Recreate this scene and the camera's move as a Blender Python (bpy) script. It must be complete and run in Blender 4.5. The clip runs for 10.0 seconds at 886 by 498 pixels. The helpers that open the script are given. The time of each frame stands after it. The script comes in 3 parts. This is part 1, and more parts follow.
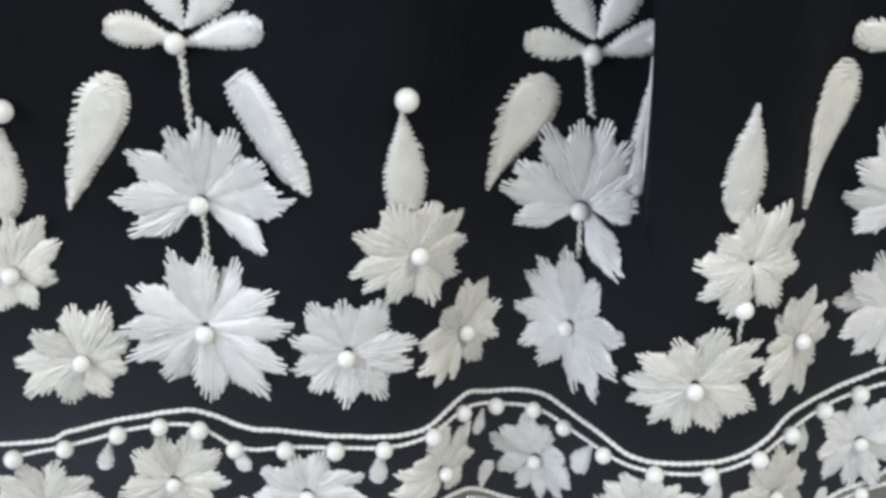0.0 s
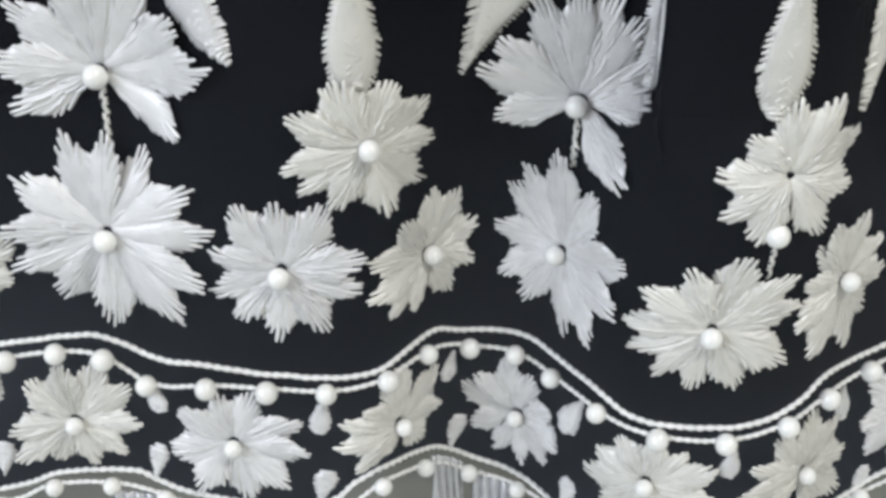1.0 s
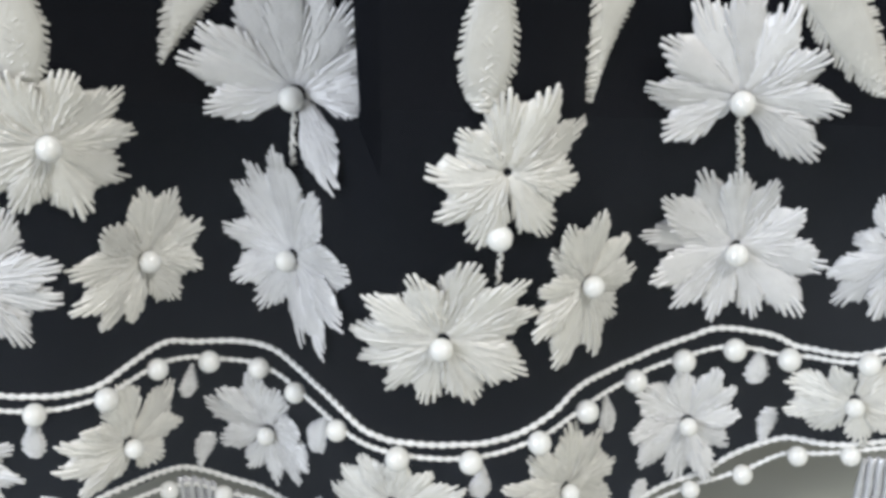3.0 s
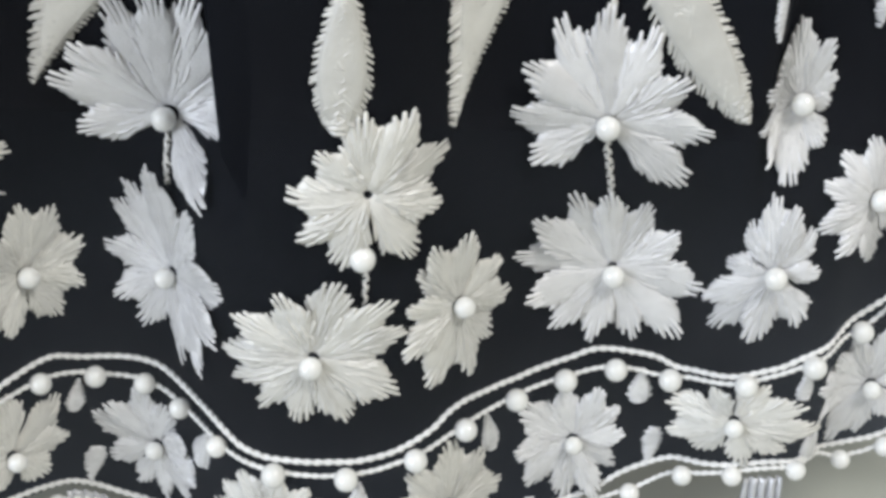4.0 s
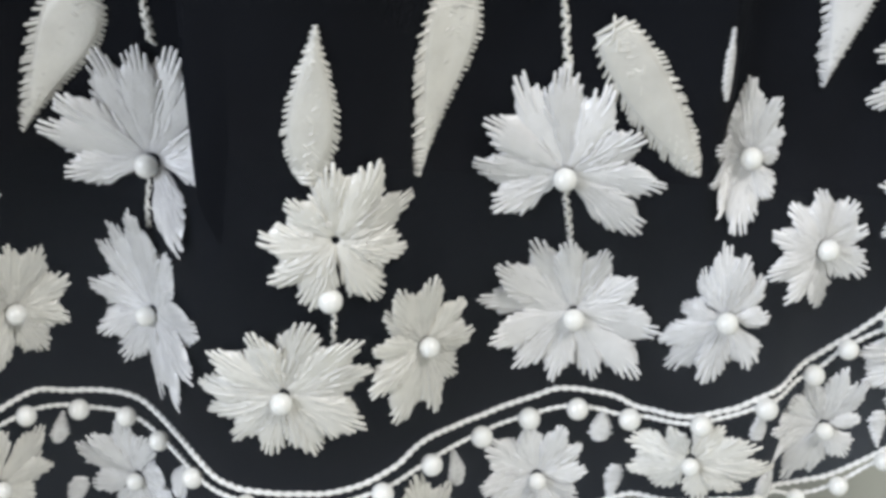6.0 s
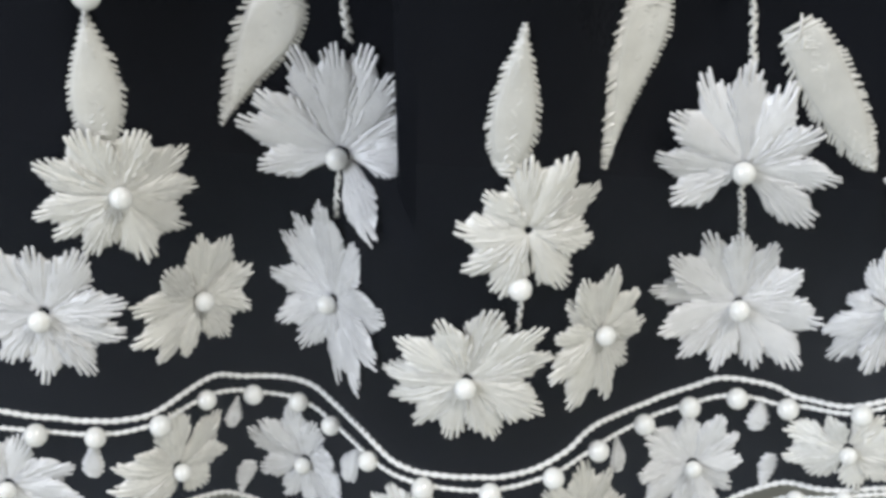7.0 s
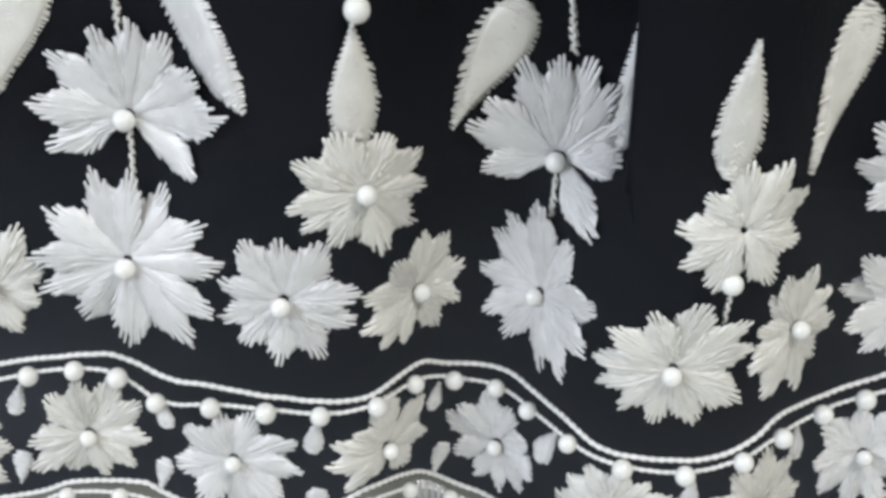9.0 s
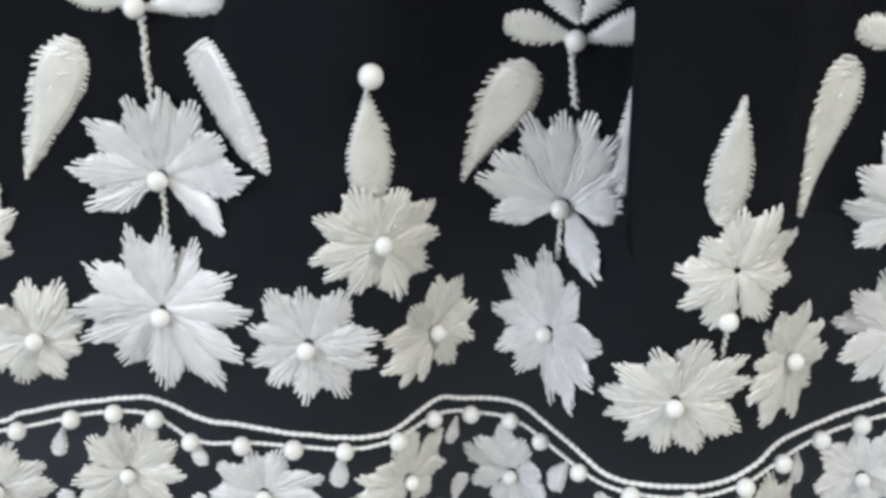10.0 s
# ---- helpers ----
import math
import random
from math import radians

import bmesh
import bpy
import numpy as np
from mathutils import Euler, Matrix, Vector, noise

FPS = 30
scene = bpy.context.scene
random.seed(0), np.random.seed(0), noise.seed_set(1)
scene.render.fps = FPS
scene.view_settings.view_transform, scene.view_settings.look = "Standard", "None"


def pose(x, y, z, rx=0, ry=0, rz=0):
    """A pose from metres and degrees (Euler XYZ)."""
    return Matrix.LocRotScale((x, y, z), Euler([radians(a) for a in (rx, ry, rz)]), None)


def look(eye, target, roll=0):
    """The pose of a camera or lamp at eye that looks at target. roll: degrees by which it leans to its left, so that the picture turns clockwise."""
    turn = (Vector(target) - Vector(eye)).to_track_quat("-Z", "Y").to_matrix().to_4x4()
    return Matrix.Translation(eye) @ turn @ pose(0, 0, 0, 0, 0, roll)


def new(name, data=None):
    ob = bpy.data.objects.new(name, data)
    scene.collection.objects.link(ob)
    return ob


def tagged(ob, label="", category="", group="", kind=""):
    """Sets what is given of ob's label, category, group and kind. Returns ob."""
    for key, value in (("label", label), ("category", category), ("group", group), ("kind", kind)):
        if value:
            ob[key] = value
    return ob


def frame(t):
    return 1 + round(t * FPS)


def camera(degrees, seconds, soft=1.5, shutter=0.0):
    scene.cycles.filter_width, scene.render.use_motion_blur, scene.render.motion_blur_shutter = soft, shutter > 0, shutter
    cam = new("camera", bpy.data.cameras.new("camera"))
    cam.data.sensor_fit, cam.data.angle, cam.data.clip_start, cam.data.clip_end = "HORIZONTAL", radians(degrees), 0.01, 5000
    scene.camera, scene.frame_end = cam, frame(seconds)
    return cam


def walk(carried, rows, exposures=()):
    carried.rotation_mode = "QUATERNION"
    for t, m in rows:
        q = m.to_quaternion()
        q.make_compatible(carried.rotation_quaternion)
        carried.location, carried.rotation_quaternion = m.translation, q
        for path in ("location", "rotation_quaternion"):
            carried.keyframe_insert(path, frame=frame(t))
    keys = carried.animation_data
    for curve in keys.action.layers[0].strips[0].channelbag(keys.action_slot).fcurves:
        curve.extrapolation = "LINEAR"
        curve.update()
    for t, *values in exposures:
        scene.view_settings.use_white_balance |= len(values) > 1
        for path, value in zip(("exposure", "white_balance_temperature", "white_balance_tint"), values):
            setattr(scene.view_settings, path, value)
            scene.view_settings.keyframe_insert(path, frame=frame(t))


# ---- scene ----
cam = camera(40.1, 10.0, soft=3.5)
EYE, TILT, LEAN, TURN = 0.9675, -28.99, 0.0, 0.0
ROWS = [
    (0.0, -0.0001, 0.0006, 0.0001, -0.07, -0.04, 0.05),
    (0.5, 0.0114, 0.0242, -0.0043, 1.30, 0.18, -1.92),
    (1.0, 0.0136, 0.0517, -0.0110, 1.72, -1.73, -2.26),
    (1.5, 0.0188, 0.0637, -0.0092, 1.41, -2.01, -1.92),
    (2.0, 0.0281, 0.0656, -0.0066, 1.36, -2.09, -1.99),
    (2.5, 0.0383, 0.0661, -0.0095, 0.12, -1.71, -1.67),
    (3.0, 0.0507, 0.0688, -0.0095, -0.92, -1.61, -1.85),
    (4.5, 0.0789, 0.0647, -0.0049, -1.34, -1.10, -2.66),
    (5.0, 0.0851, 0.0636, -0.0045, -1.69, -0.92, -2.75),
    (6.5, 0.0656, 0.0510, -0.0065, -0.18, 0.82, -3.30),
    (7.0, 0.0515, 0.0484, -0.0091, 0.67, 0.65, -3.40),
    (7.5, 0.0398, 0.0481, -0.0113, 1.01, 0.46, -3.40),
    (8.0, 0.0304, 0.0476, -0.0148, 1.42, 0.19, -3.59),
    (8.5, 0.0219, 0.0442, -0.0099, 1.75, 0.19, -3.90),
    (9.0, 0.0183, 0.0303, -0.0130, 2.16, 0.74, -4.28),
    (9.5, 0.0164, 0.0195, -0.0092, 3.04, 1.20, -3.33),
    (10.0, 0.0200, 0.0147, -0.0082, 3.13, 1.61, -3.00),
]
walk(cam, [(t, pose(0, 0, EYE, TILT, LEAN, TURN) @ pose(x, y, z, 90 + pitch, roll, yaw)) for t, x, y, z, yaw, pitch, roll in ROWS])

# ---- light ----
world = bpy.data.worlds.new("world")
scene.world = world
world.use_nodes = True
sky = world.node_tree.nodes.new("ShaderNodeTexSky")
sky.sky_type, sky.sun_disc, sky.sun_elevation, sky.sun_rotation = "NISHITA", False, radians(40), radians(200)
back = world.node_tree.nodes["Background"]
back.inputs["Strength"].default_value = 0.1
world.node_tree.links.new(sky.outputs[0], back.inputs["Color"])
scene.view_settings.exposure = 0.0


def area_lamp(name, energy, colour, wide, high, eye, target):
    data = bpy.data.lights.new(name, "AREA")
    data.shape, data.size, data.size_y, data.energy, data.color = "RECTANGLE", wide, high, energy, colour
    ob = new(name, data)
    ob.matrix_world = look(eye, target)
    return ob


# Soft key light in an added opening; daylight from the left is assumed.
area_lamp("left_key_light", 29, (0.845, 0.90, 0.995), 1.3, 1.3, (-1.18, -0.95, 1.6), (0.2, -0.75, 1.45))
# Overhead fill added on the right to lift right-facing folds; no fixture exists.
area_lamp("right_fill_light", 24.5, (0.965, 0.95, 0.91), 0.5, 0.5, (0.9, -0.6, 2.42), (0.9, -0.6, 0))


# ---- materials ----
def material(name, colour, rough=0.6, metal=0.0, noise_scale=40.0, spread=0.12, bump=0.1, bump_scale=400.0, sheen=0.0, coat=0.0, vary=0.0, island=0.0):
    m = bpy.data.materials.new(name)
    m.use_nodes = True
    nt = m.node_tree
    n, l = nt.nodes, nt.links
    b = n["Principled BSDF"]
    co = n.new("ShaderNodeTexCoord")
    tex = n.new("ShaderNodeTexNoise")
    tex.inputs["Scale"].default_value, tex.inputs["Detail"].default_value = noise_scale, 5
    l.new(co.outputs["Object"], tex.inputs["Vector"])
    ramp = n.new("ShaderNodeMapRange")
    ramp.inputs["From Min"].default_value, ramp.inputs["From Max"].default_value = 0.25, 0.75
    ramp.inputs["To Min"].default_value, ramp.inputs["To Max"].default_value = 1 - spread, 1 + spread
    l.new(tex.outputs["Fac"], ramp.inputs["Value"])
    value = ramp.outputs["Result"]
    for amount, kind, socket in ((vary, "ShaderNodeObjectInfo", "Random"), (island, "ShaderNodeNewGeometry", "Random Per Island")):
        if amount:
            info = n.new(kind)
            mr = n.new("ShaderNodeMapRange")
            mr.inputs["To Min"].default_value, mr.inputs["To Max"].default_value = 1 - amount, 1 + amount
            l.new(info.outputs[socket], mr.inputs["Value"])
            mul = n.new("ShaderNodeMath")
            mul.operation = "MULTIPLY"
            l.new(value, mul.inputs[0])
            l.new(mr.outputs["Result"], mul.inputs[1])
            value = mul.outputs[0]
    mix = n.new("ShaderNodeVectorMath")
    mix.operation = "SCALE"
    mix.inputs[0].default_value = colour
    l.new(value, mix.inputs["Scale"])
    l.new(mix.outputs[0], b.inputs["Base Color"])
    b.inputs["Roughness"].default_value, b.inputs["Metallic"].default_value = rough, metal
    b.inputs["Sheen Weight"].default_value, b.inputs["Coat Weight"].default_value = sheen, coat
    if bump:
        fine = n.new("ShaderNodeTexNoise")
        fine.inputs["Scale"].default_value, fine.inputs["Detail"].default_value = bump_scale, 3
        l.new(co.outputs["Object"], fine.inputs["Vector"])
        bm = n.new("ShaderNodeBump")
        bm.inputs["Strength"].default_value, bm.inputs["Distance"].default_value = bump, 0.0005
        l.new(fine.outputs["Fac"], bm.inputs["Height"])
        l.new(bm.outputs[0], b.inputs["Normal"])
    return m


def silk(name, colour):
    # vary: tone per petal stands in for sheen that turns with stitch direction
    m = material(name, colour, rough=0.25, noise_scale=260, spread=0.08, bump=0.35, bump_scale=2200, sheen=0.1, coat=0.45, vary=0.12, island=0.09)
    p = m.node_tree.nodes["Principled BSDF"].inputs
    p["Subsurface Weight"].default_value, p["Subsurface Radius"].default_value = 0.3, (0.0007, 0.0007, 0.00065)
    p["Specular IOR Level"].default_value, p["Coat Roughness"].default_value = 0.95, 0.2
    return m


WHITE = silk("white_silk_thread", (0.69, 0.69, 0.70))
CREAM = silk("cream_silk_thread", (0.68, 0.67, 0.635))
CORD = material("white_cotton_cord", (0.86, 0.86, 0.85), rough=0.55, noise_scale=300, spread=0.08, bump=0.5, bump_scale=1800, island=0.05)
PEARL = material("pearl", (0.83, 0.83, 0.81), rough=0.22, noise_scale=250, spread=0.03, bump=0.03, bump_scale=600, coat=0.6, vary=0.03)
PEARL.node_tree.nodes["Principled BSDF"].inputs["Subsurface Weight"].default_value = 0.15
PEARL.node_tree.nodes["Principled BSDF"].inputs["Subsurface Radius"].default_value = (0.001, 0.0009, 0.0008)
TABLE = material("grey_laminate", (0.45, 0.47, 0.425), rough=0.2, noise_scale=9, spread=0.10, bump=0.05, bump_scale=250)
WALL = material("pale_plaster", (0.60, 0.58, 0.54), rough=0.9, noise_scale=6, spread=0.05, bump=0.2, bump_scale=120)
CEILING = material("white_plaster", (0.78, 0.77, 0.74), rough=0.9, noise_scale=6, spread=0.04, bump=0.2, bump_scale=120)
FLOOR = material("beige_tile", (0.40, 0.37, 0.31), rough=0.35, noise_scale=7, spread=0.12, bump=0.1, bump_scale=90)
WOOD = material("brown_wood", (0.22, 0.13, 0.07), rough=0.5, noise_scale=25, spread=0.25, bump=0.2, bump_scale=150)
METAL = material("dark_metal", (0.2, 0.2, 0.2), rough=0.4, metal=1.0, noise_scale=40, spread=0.1)


def cloth_material():
    m = material("black_net_cloth", (0.0046, 0.0056, 0.0086), rough=0.8, noise_scale=30, spread=0.35, bump=0.6, bump_scale=900, sheen=0.0)
    n, l = m.node_tree.nodes, m.node_tree.links
    b, out = n["Principled BSDF"], n["Material Output"]
    b.inputs["Specular IOR Level"].default_value = 0.12
    clear = n.new("ShaderNodeBsdfTransparent")
    clear.inputs["Color"].default_value = (0.84, 0.88, 1.0, 1)
    mix = n.new("ShaderNodeMixShader")
    co = n.new("ShaderNodeTexCoord")
    split = n.new("ShaderNodeSeparateXYZ")
    l.new(co.outputs["Object"], split.inputs[0])
    sheer = n.new("ShaderNodeValToRGB")  # more see-through towards the hem
    for place, clear_part in ((0.0, 0.50), (0.04, 0.48), (0.062, 0.34), (0.09, 0.20), (0.13, 0.05)):
        stop = sheer.color_ramp.elements.new(place)
        stop.color = (clear_part, clear_part, clear_part, 1)
    sheer.color_ramp.elements.remove(sheer.color_ramp.elements[-1])
    l.new(split.outputs["Z"], sheer.inputs["Fac"])
    l.new(sheer.outputs["Color"], mix.inputs["Fac"])
    l.new(b.outputs[0], mix.inputs[1])
    l.new(clear.outputs[0], mix.inputs[2])
    l.new(mix.outputs[0], out.inputs["Surface"])
    return m


CLOTH = cloth_material()


# ---- the cloth's shape: folds that run down a hanging piece; u along it, z up from eye height ----
def edge(x, c, w):
    return 0.5 + 0.5 * math.tanh((x - c) / w)


def fade(a, b, x):
    t = min(1.0, max(0.0, (x - a) / (b - a)))
    return t * t * (3 - 2 * t)


def fold(u, z):
    hi = fade(-0.140, -0.112, z)
    lap = fade(-0.129, -0.116, z)
    y = 0.2195 + 0.003 * hi - (0.0028 + 0.0045 * hi) * edge(u, -0.0440 + 0.01 * hi, 0.005) + (0.0205 - 0.0020 * hi) * edge(u, 0.0022, 0.0075)
    y -= 0.0230 * (1 - lap) * edge(u, 0.0347, 0.0090) + 0.0205 * lap * edge(u, 0.0450, 0.0009)
    y += (0.0225 - 0.0055 * hi) * edge(u, 0.0797 - 0.0077 * hi, 0.0125 - 0.0055 * hi)
    y -= 0.0065 * (1 - hi) * edge(u, 0.124, 0.004)
    y += 0.008 * hi * edge(u, 0.1258, 0.0014)
    y += (0.010 - 0.008 * hi) * edge(u, 0.146, 0.004)
    return u - (0.0087 + 0.08 * (min(z, -0.06) + 0.10)) * lap * edge(u, 0.0455, 0.0012) * math.exp(-max(0, u - 0.0455) / 0.005), y


U = np.arange(-0.16, 0.2401, 0.0005)
ARC = {}


def arc(z):
    k = round(z, 3)
    if k not in ARC:
        xy = np.array([fold(u, k) for u in U])
        ARC[k] = np.concatenate([[0], np.cumsum(np.hypot(*np.diff(xy, axis=0).T))])
    return ARC[k]


def on_cloth(u0, z0, points):
    """World places of points (along, up, height over the cloth) laid flat on the cloth round (u0, z0). Metres."""
    s = arc(z0)
    s0 = np.interp(u0, U, s)
    p = np.asarray(points, float)
    u = np.interp(s0 + p[:, 0], s, U)
    out = np.empty((len(p), 3))
    for i in range(len(p)):
        z = z0 + p[i, 1]
        x, y = fold(u[i], z)
        xa, ya = fold(u[i] - 0.0006, z)
        xb, yb = fold(u[i] + 0.0006, z)
        tx, ty = xb - xa, yb - ya
        d = math.hypot(tx, ty) or 1
        h = p[i, 2]
        out[i] = x + ty / d * h, y - tx / d * h, EYE + z
    return out


# ---- meshes ----
def mesh_object(name, verts, faces, mat, parent=None, label="", origin=(0, 0, 0), smooth=True):
    me = bpy.data.meshes.new(name)
    v = np.asarray(verts, float) - np.asarray(origin)
    me.from_pydata([tuple(a) for a in v], [], faces)
    if smooth:
        me.polygons.foreach_set("use_smooth", [True] * len(me.polygons))
    me.materials.append(mat)
    me.update()
    ob = new(name, me)
    if parent is not None:
        ob.parent = parent
        if label:
            tagged(ob, label)
    else:
        ob.location = origin
    return ob


def holder(name, place, label, category, group=""):
    ob = new(name)
    ob.empty_display_size = 0.005
    ob.location = place
    return tagged(ob, label, category, group)


class Strands:
    """Collects threads laid on the cloth, in flat coordinates (metres), as half-round tubes."""

    def __init__(self):
        self.p, self.f = [], []

    def thread(self, line, r, height, rings=6, dome=False):
        """A thread along line: thin at its root and blunt at its tip, or, as a dome, high in the middle and low at both ends."""
        line = np.asarray(line, float)
        t = np.linspace(0, 1, len(line))
        tt = np.linspace(0, 1, rings)
        c = np.stack([np.interp(tt, t, line[:, k]) for k in (0, 1)], 1)
        c[1:-1] = 0.25 * c[:-2] + 0.5 * c[1:-1] + 0.25 * c[2:]
        d = np.gradient(c, axis=0)
        d /= np.maximum(np.hypot(d[:, 0], d[:, 1]), 1e-9)[:, None]
        side = np.stack([-d[:, 1], d[:, 0]], 1)
        base = len(self.p)
        for i in range(rings):
            if dome:
                s, h = 1 - 0.3 * abs(2 * tt[i] - 1) ** 3, height * (1 - 0.62 * abs(2 * tt[i] - 1) ** 2.6)
            else:
                s, h = np.interp(tt[i], (0, 0.25, 0.6, 0.85, 1), (0.35, 0.8, 1, 1, 0.78)), height * (0.78 + 0.5 * tt[i] - 0.85 * tt[i] ** 3)
            for a in (-0.1, 0.25, 0.5, 0.75, 1.1):
                w = math.cos(math.pi * a)
                self.p.append((c[i, 0] + side[i, 0] * r * s * w, c[i, 1] + side[i, 1] * r * s * w, max(0.0, h + 0.7 * r * s * math.sin(math.pi * a))))
            if i:
                for k in range(4):
                    q = base + (i - 1) * 5 + k
                    self.f.append((q, q + 1, q + 6, q + 5))
        for ring, way in ((rings - 1, 1), (0, -1)):
            e = len(self.p)
            self.p.append((c[ring, 0] + way * d[ring, 0] * r * 0.7, c[ring, 1] + way * d[ring, 1] * r * 0.7, (height * 0.3 if dome or way > 0 else height * 0.6)))
            for k in range(4):
                q = base + ring * 5 + k
                self.f.append((q, q + 1, e) if way > 0 else (q + 1, q, e))

    def pad(self, outline, height, rim):
        n = len(outline)
        base = len(self.p)
        c = np.mean(outline, axis=0)
        for scale, h in rim:
            for x, y in outline:
                self.p.append((c[0] + (x - c[0]) * scale, c[1] + (y - c[1]) * scale, height * h))
        self.p.append((c[0], c[1], height * 1.03))
        for k in range(3):
            for i in range(n):
                j = (i + 1) % n
                q = base + k * n
                self.f.append((q + i, q + j, q + n + j, q + n + i))
        for i in range(n):
            self.f.append((base + 3 * n + i, base + 3 * n + (i + 1) % n, base + 4 * n))


def bead(parent, u0, z0, du, dz, r, lift=0.75, name="pearl_bead"):
    """A pearl sewn on, with the dark hole of its bore and a loop of thread."""
    centre = on_cloth(u0, z0, [(du, dz, r * lift)])[0]
    bm = bmesh.new()
    bmesh.ops.create_uvsphere(bm, u_segments=20, v_segments=12, radius=r)
    for v in bm.verts:
        v.co.x *= 1.03
        if abs(v.co.z) > r * 0.97:
            v.co.z *= 0.93
    turn = Euler((random.uniform(-0.4, 0.4), 1.4 + random.uniform(-0.3, 0.3), random.uniform(-0.3, 0.3))).to_matrix()
    verts = [tuple(turn @ v.co + Vector(centre)) for v in bm.verts]
    faces = [[v.index for v in f.verts] for f in bm.faces]
    bm.free()
    return mesh_object(name, verts, faces, PEARL, parent, "round glossy cream pearl", parent.location)


def petal(parent, u0, z0, angle, r0, r1, half, lift, rng, mat, name="petal"):
    """One petal: a strap of close satin stitches that merges with its neighbours and frays into fine teeth round its end."""
    ca, sa = math.cos(angle), math.sin(angle)

    def flat(a, b):
        return a * ca - b * sa, a * sa + b * ca

    st = Strands()
    length = r1 - r0
    bend = rng.uniform(-0.28, 0.28) * half

    def wide(s):
        return 1.12 * half * min(1.0, 0.26 + 1.2 * s)

    def mid(s):
        return r0 + s * length, bend * s * s

    steps = ((-0.04, 1.15), (0.15, 1.12), (0.32, 1.05), (0.5, 0.98), (0.66, 0.92), (0.78, 0.80), (0.87, 0.52))
    outline = []
    for side, run in ((1, steps), (-1, steps[::-1])):
        for s, k in run:
            a, b = mid(s)
            outline.append(flat(a, b + side * wide(s) * k))
    st.pad(outline, lift * (1.24 if r1 > 0.0165 else 1.14), ((1.0, 0.1), (0.92, 0.55), (0.76, 0.86), (0.4, 0.99)))
    r = 0.00037
    n = max(6, round(2 * half / 0.00088))
    curl = rng.uniform(-0.8, 0.8)
    gloss = rng.random()
    # the rim: long stitches that end in teeth round the petal's end and down its sides
    for i in range(n):
        k = -1 + 2 * (i + 0.5) / n + rng.uniform(-0.05, 0.05)
        s1 = (1.04 - 0.36 * abs(k) ** 2.1) * rng.uniform(0.95, 1.04)
        a0, b0 = mid(s1 * rng.uniform(0.35, 0.6))
        a1, b1 = mid(s1)
        w = k * half * rng.uniform(0.98, 1.10)
        sway = rng.uniform(-0.07, 0.07) * half
        st.thread([flat(a0, b0 + 0.36 * w), flat(a0 + (a1 - a0) * 0.35, (b0 + b1) / 2 + 0.64 * w + sway - 0.05 * half * curl), flat(a0 + (a1 - a0) * 0.7, b1 * 0.85 + 0.86 * w + 0.6 * sway - 0.04 * half * curl), flat(a1, b1 + w + 0.16 * half * curl)], r * rng.uniform(0.8, 1.2), lift * rng.uniform(0.78, 0.98), 9)
    for side in (-1, 1):
        for j in range(3):
            s1 = 0.50 + 0.10 * j + rng.uniform(-0.03, 0.03)
            a0, b0 = mid(s1 - 0.34)
            a1, b1 = mid(s1)
            st.thread([flat(a0, b0 + side * 0.3 * half), flat((a0 + a1) / 2, b1 + side * 0.68 * half), flat(a1, b1 + side * half * rng.uniform(1.02, 1.2))], r * rng.uniform(0.85, 1.15), lift * rng.uniform(0.6, 0.85), 7)
    # loose stitches on the face, more of them where the petal shows its separate threads
    for i in range(int(n * (2.2 + 2.4 * gloss))):
        k = rng.uniform(-1.0, 1.0)
        s1 = (0.97 - 0.30 * abs(k) ** 2) * rng.uniform(0.4, 1.0)
        a0, b0 = mid(s1 * rng.uniform(0.1, 0.65))
        a1, b1 = mid(s1)
        w0, w1 = wide(0.25) * k, half * k * (0.4 + 0.58 * s1)
        bow = rng.uniform(-0.16, 0.16) * half - 0.08 * half * curl
        st.thread([flat(a0, b0 + 0.55 * w0), flat((a0 + a1) / 2, (b0 + b1) / 2 + 0.5 * (0.8 * w0 + w1) + bow), flat(a1, b1 + w1 + 0.10 * half * curl)], r * rng.uniform(0.45, 0.8) * (0.9 + 0.4 * gloss), lift * rng.uniform(0.98, 1.16 + 0.26 * gloss), 7)
    rise, cant, cup = rng.uniform(0.0, 0.15), rng.uniform(-0.20, 0.20), rng.uniform(-0.08, 0.10)
    p = np.array(st.p)
    along = (p[:, 0] * ca + p[:, 1] * sa - r0) / length
    across = (-p[:, 0] * sa + p[:, 1] * ca) / half
    up = length * rise * np.clip(along, 0, 1.1) ** 1.5 + half * cant * across * np.clip(along * 1.5, 0, 1) + half * cup * across ** 2
    p[:, 2] = np.maximum(p[:, 2] * 0.4, p[:, 2] + up)
    return mesh_object(name, on_cloth(u0, z0, p), st.f, mat, parent, "", parent.location)


BLADES = {
    "tear": ((0, 0.10), (0.03, 0.5), (0.08, 0.76), (0.16, 0.95), (0.26, 1.0), (0.42, 0.86), (0.62, 0.56), (0.82, 0.27), (0.95, 0.10), (1, 0.03)),
    "blunt": ((0, 0.52), (0.05, 0.80), (0.16, 0.95), (0.36, 1.0), (0.6, 0.88), (0.8, 0.60), (0.93, 0.28), (1, 0.05)),
    "lance": ((0, 0.05), (0.15, 0.30), (0.35, 0.68), (0.55, 0.96), (0.7, 1.0), (0.85, 0.82), (0.95, 0.5), (1, 0.25)),
    "bud": ((0, 0.16), (0.15, 0.40), (0.4, 0.82), (0.62, 1.0), (0.8, 0.92), (0.92, 0.62), (1, 0.2)),
}


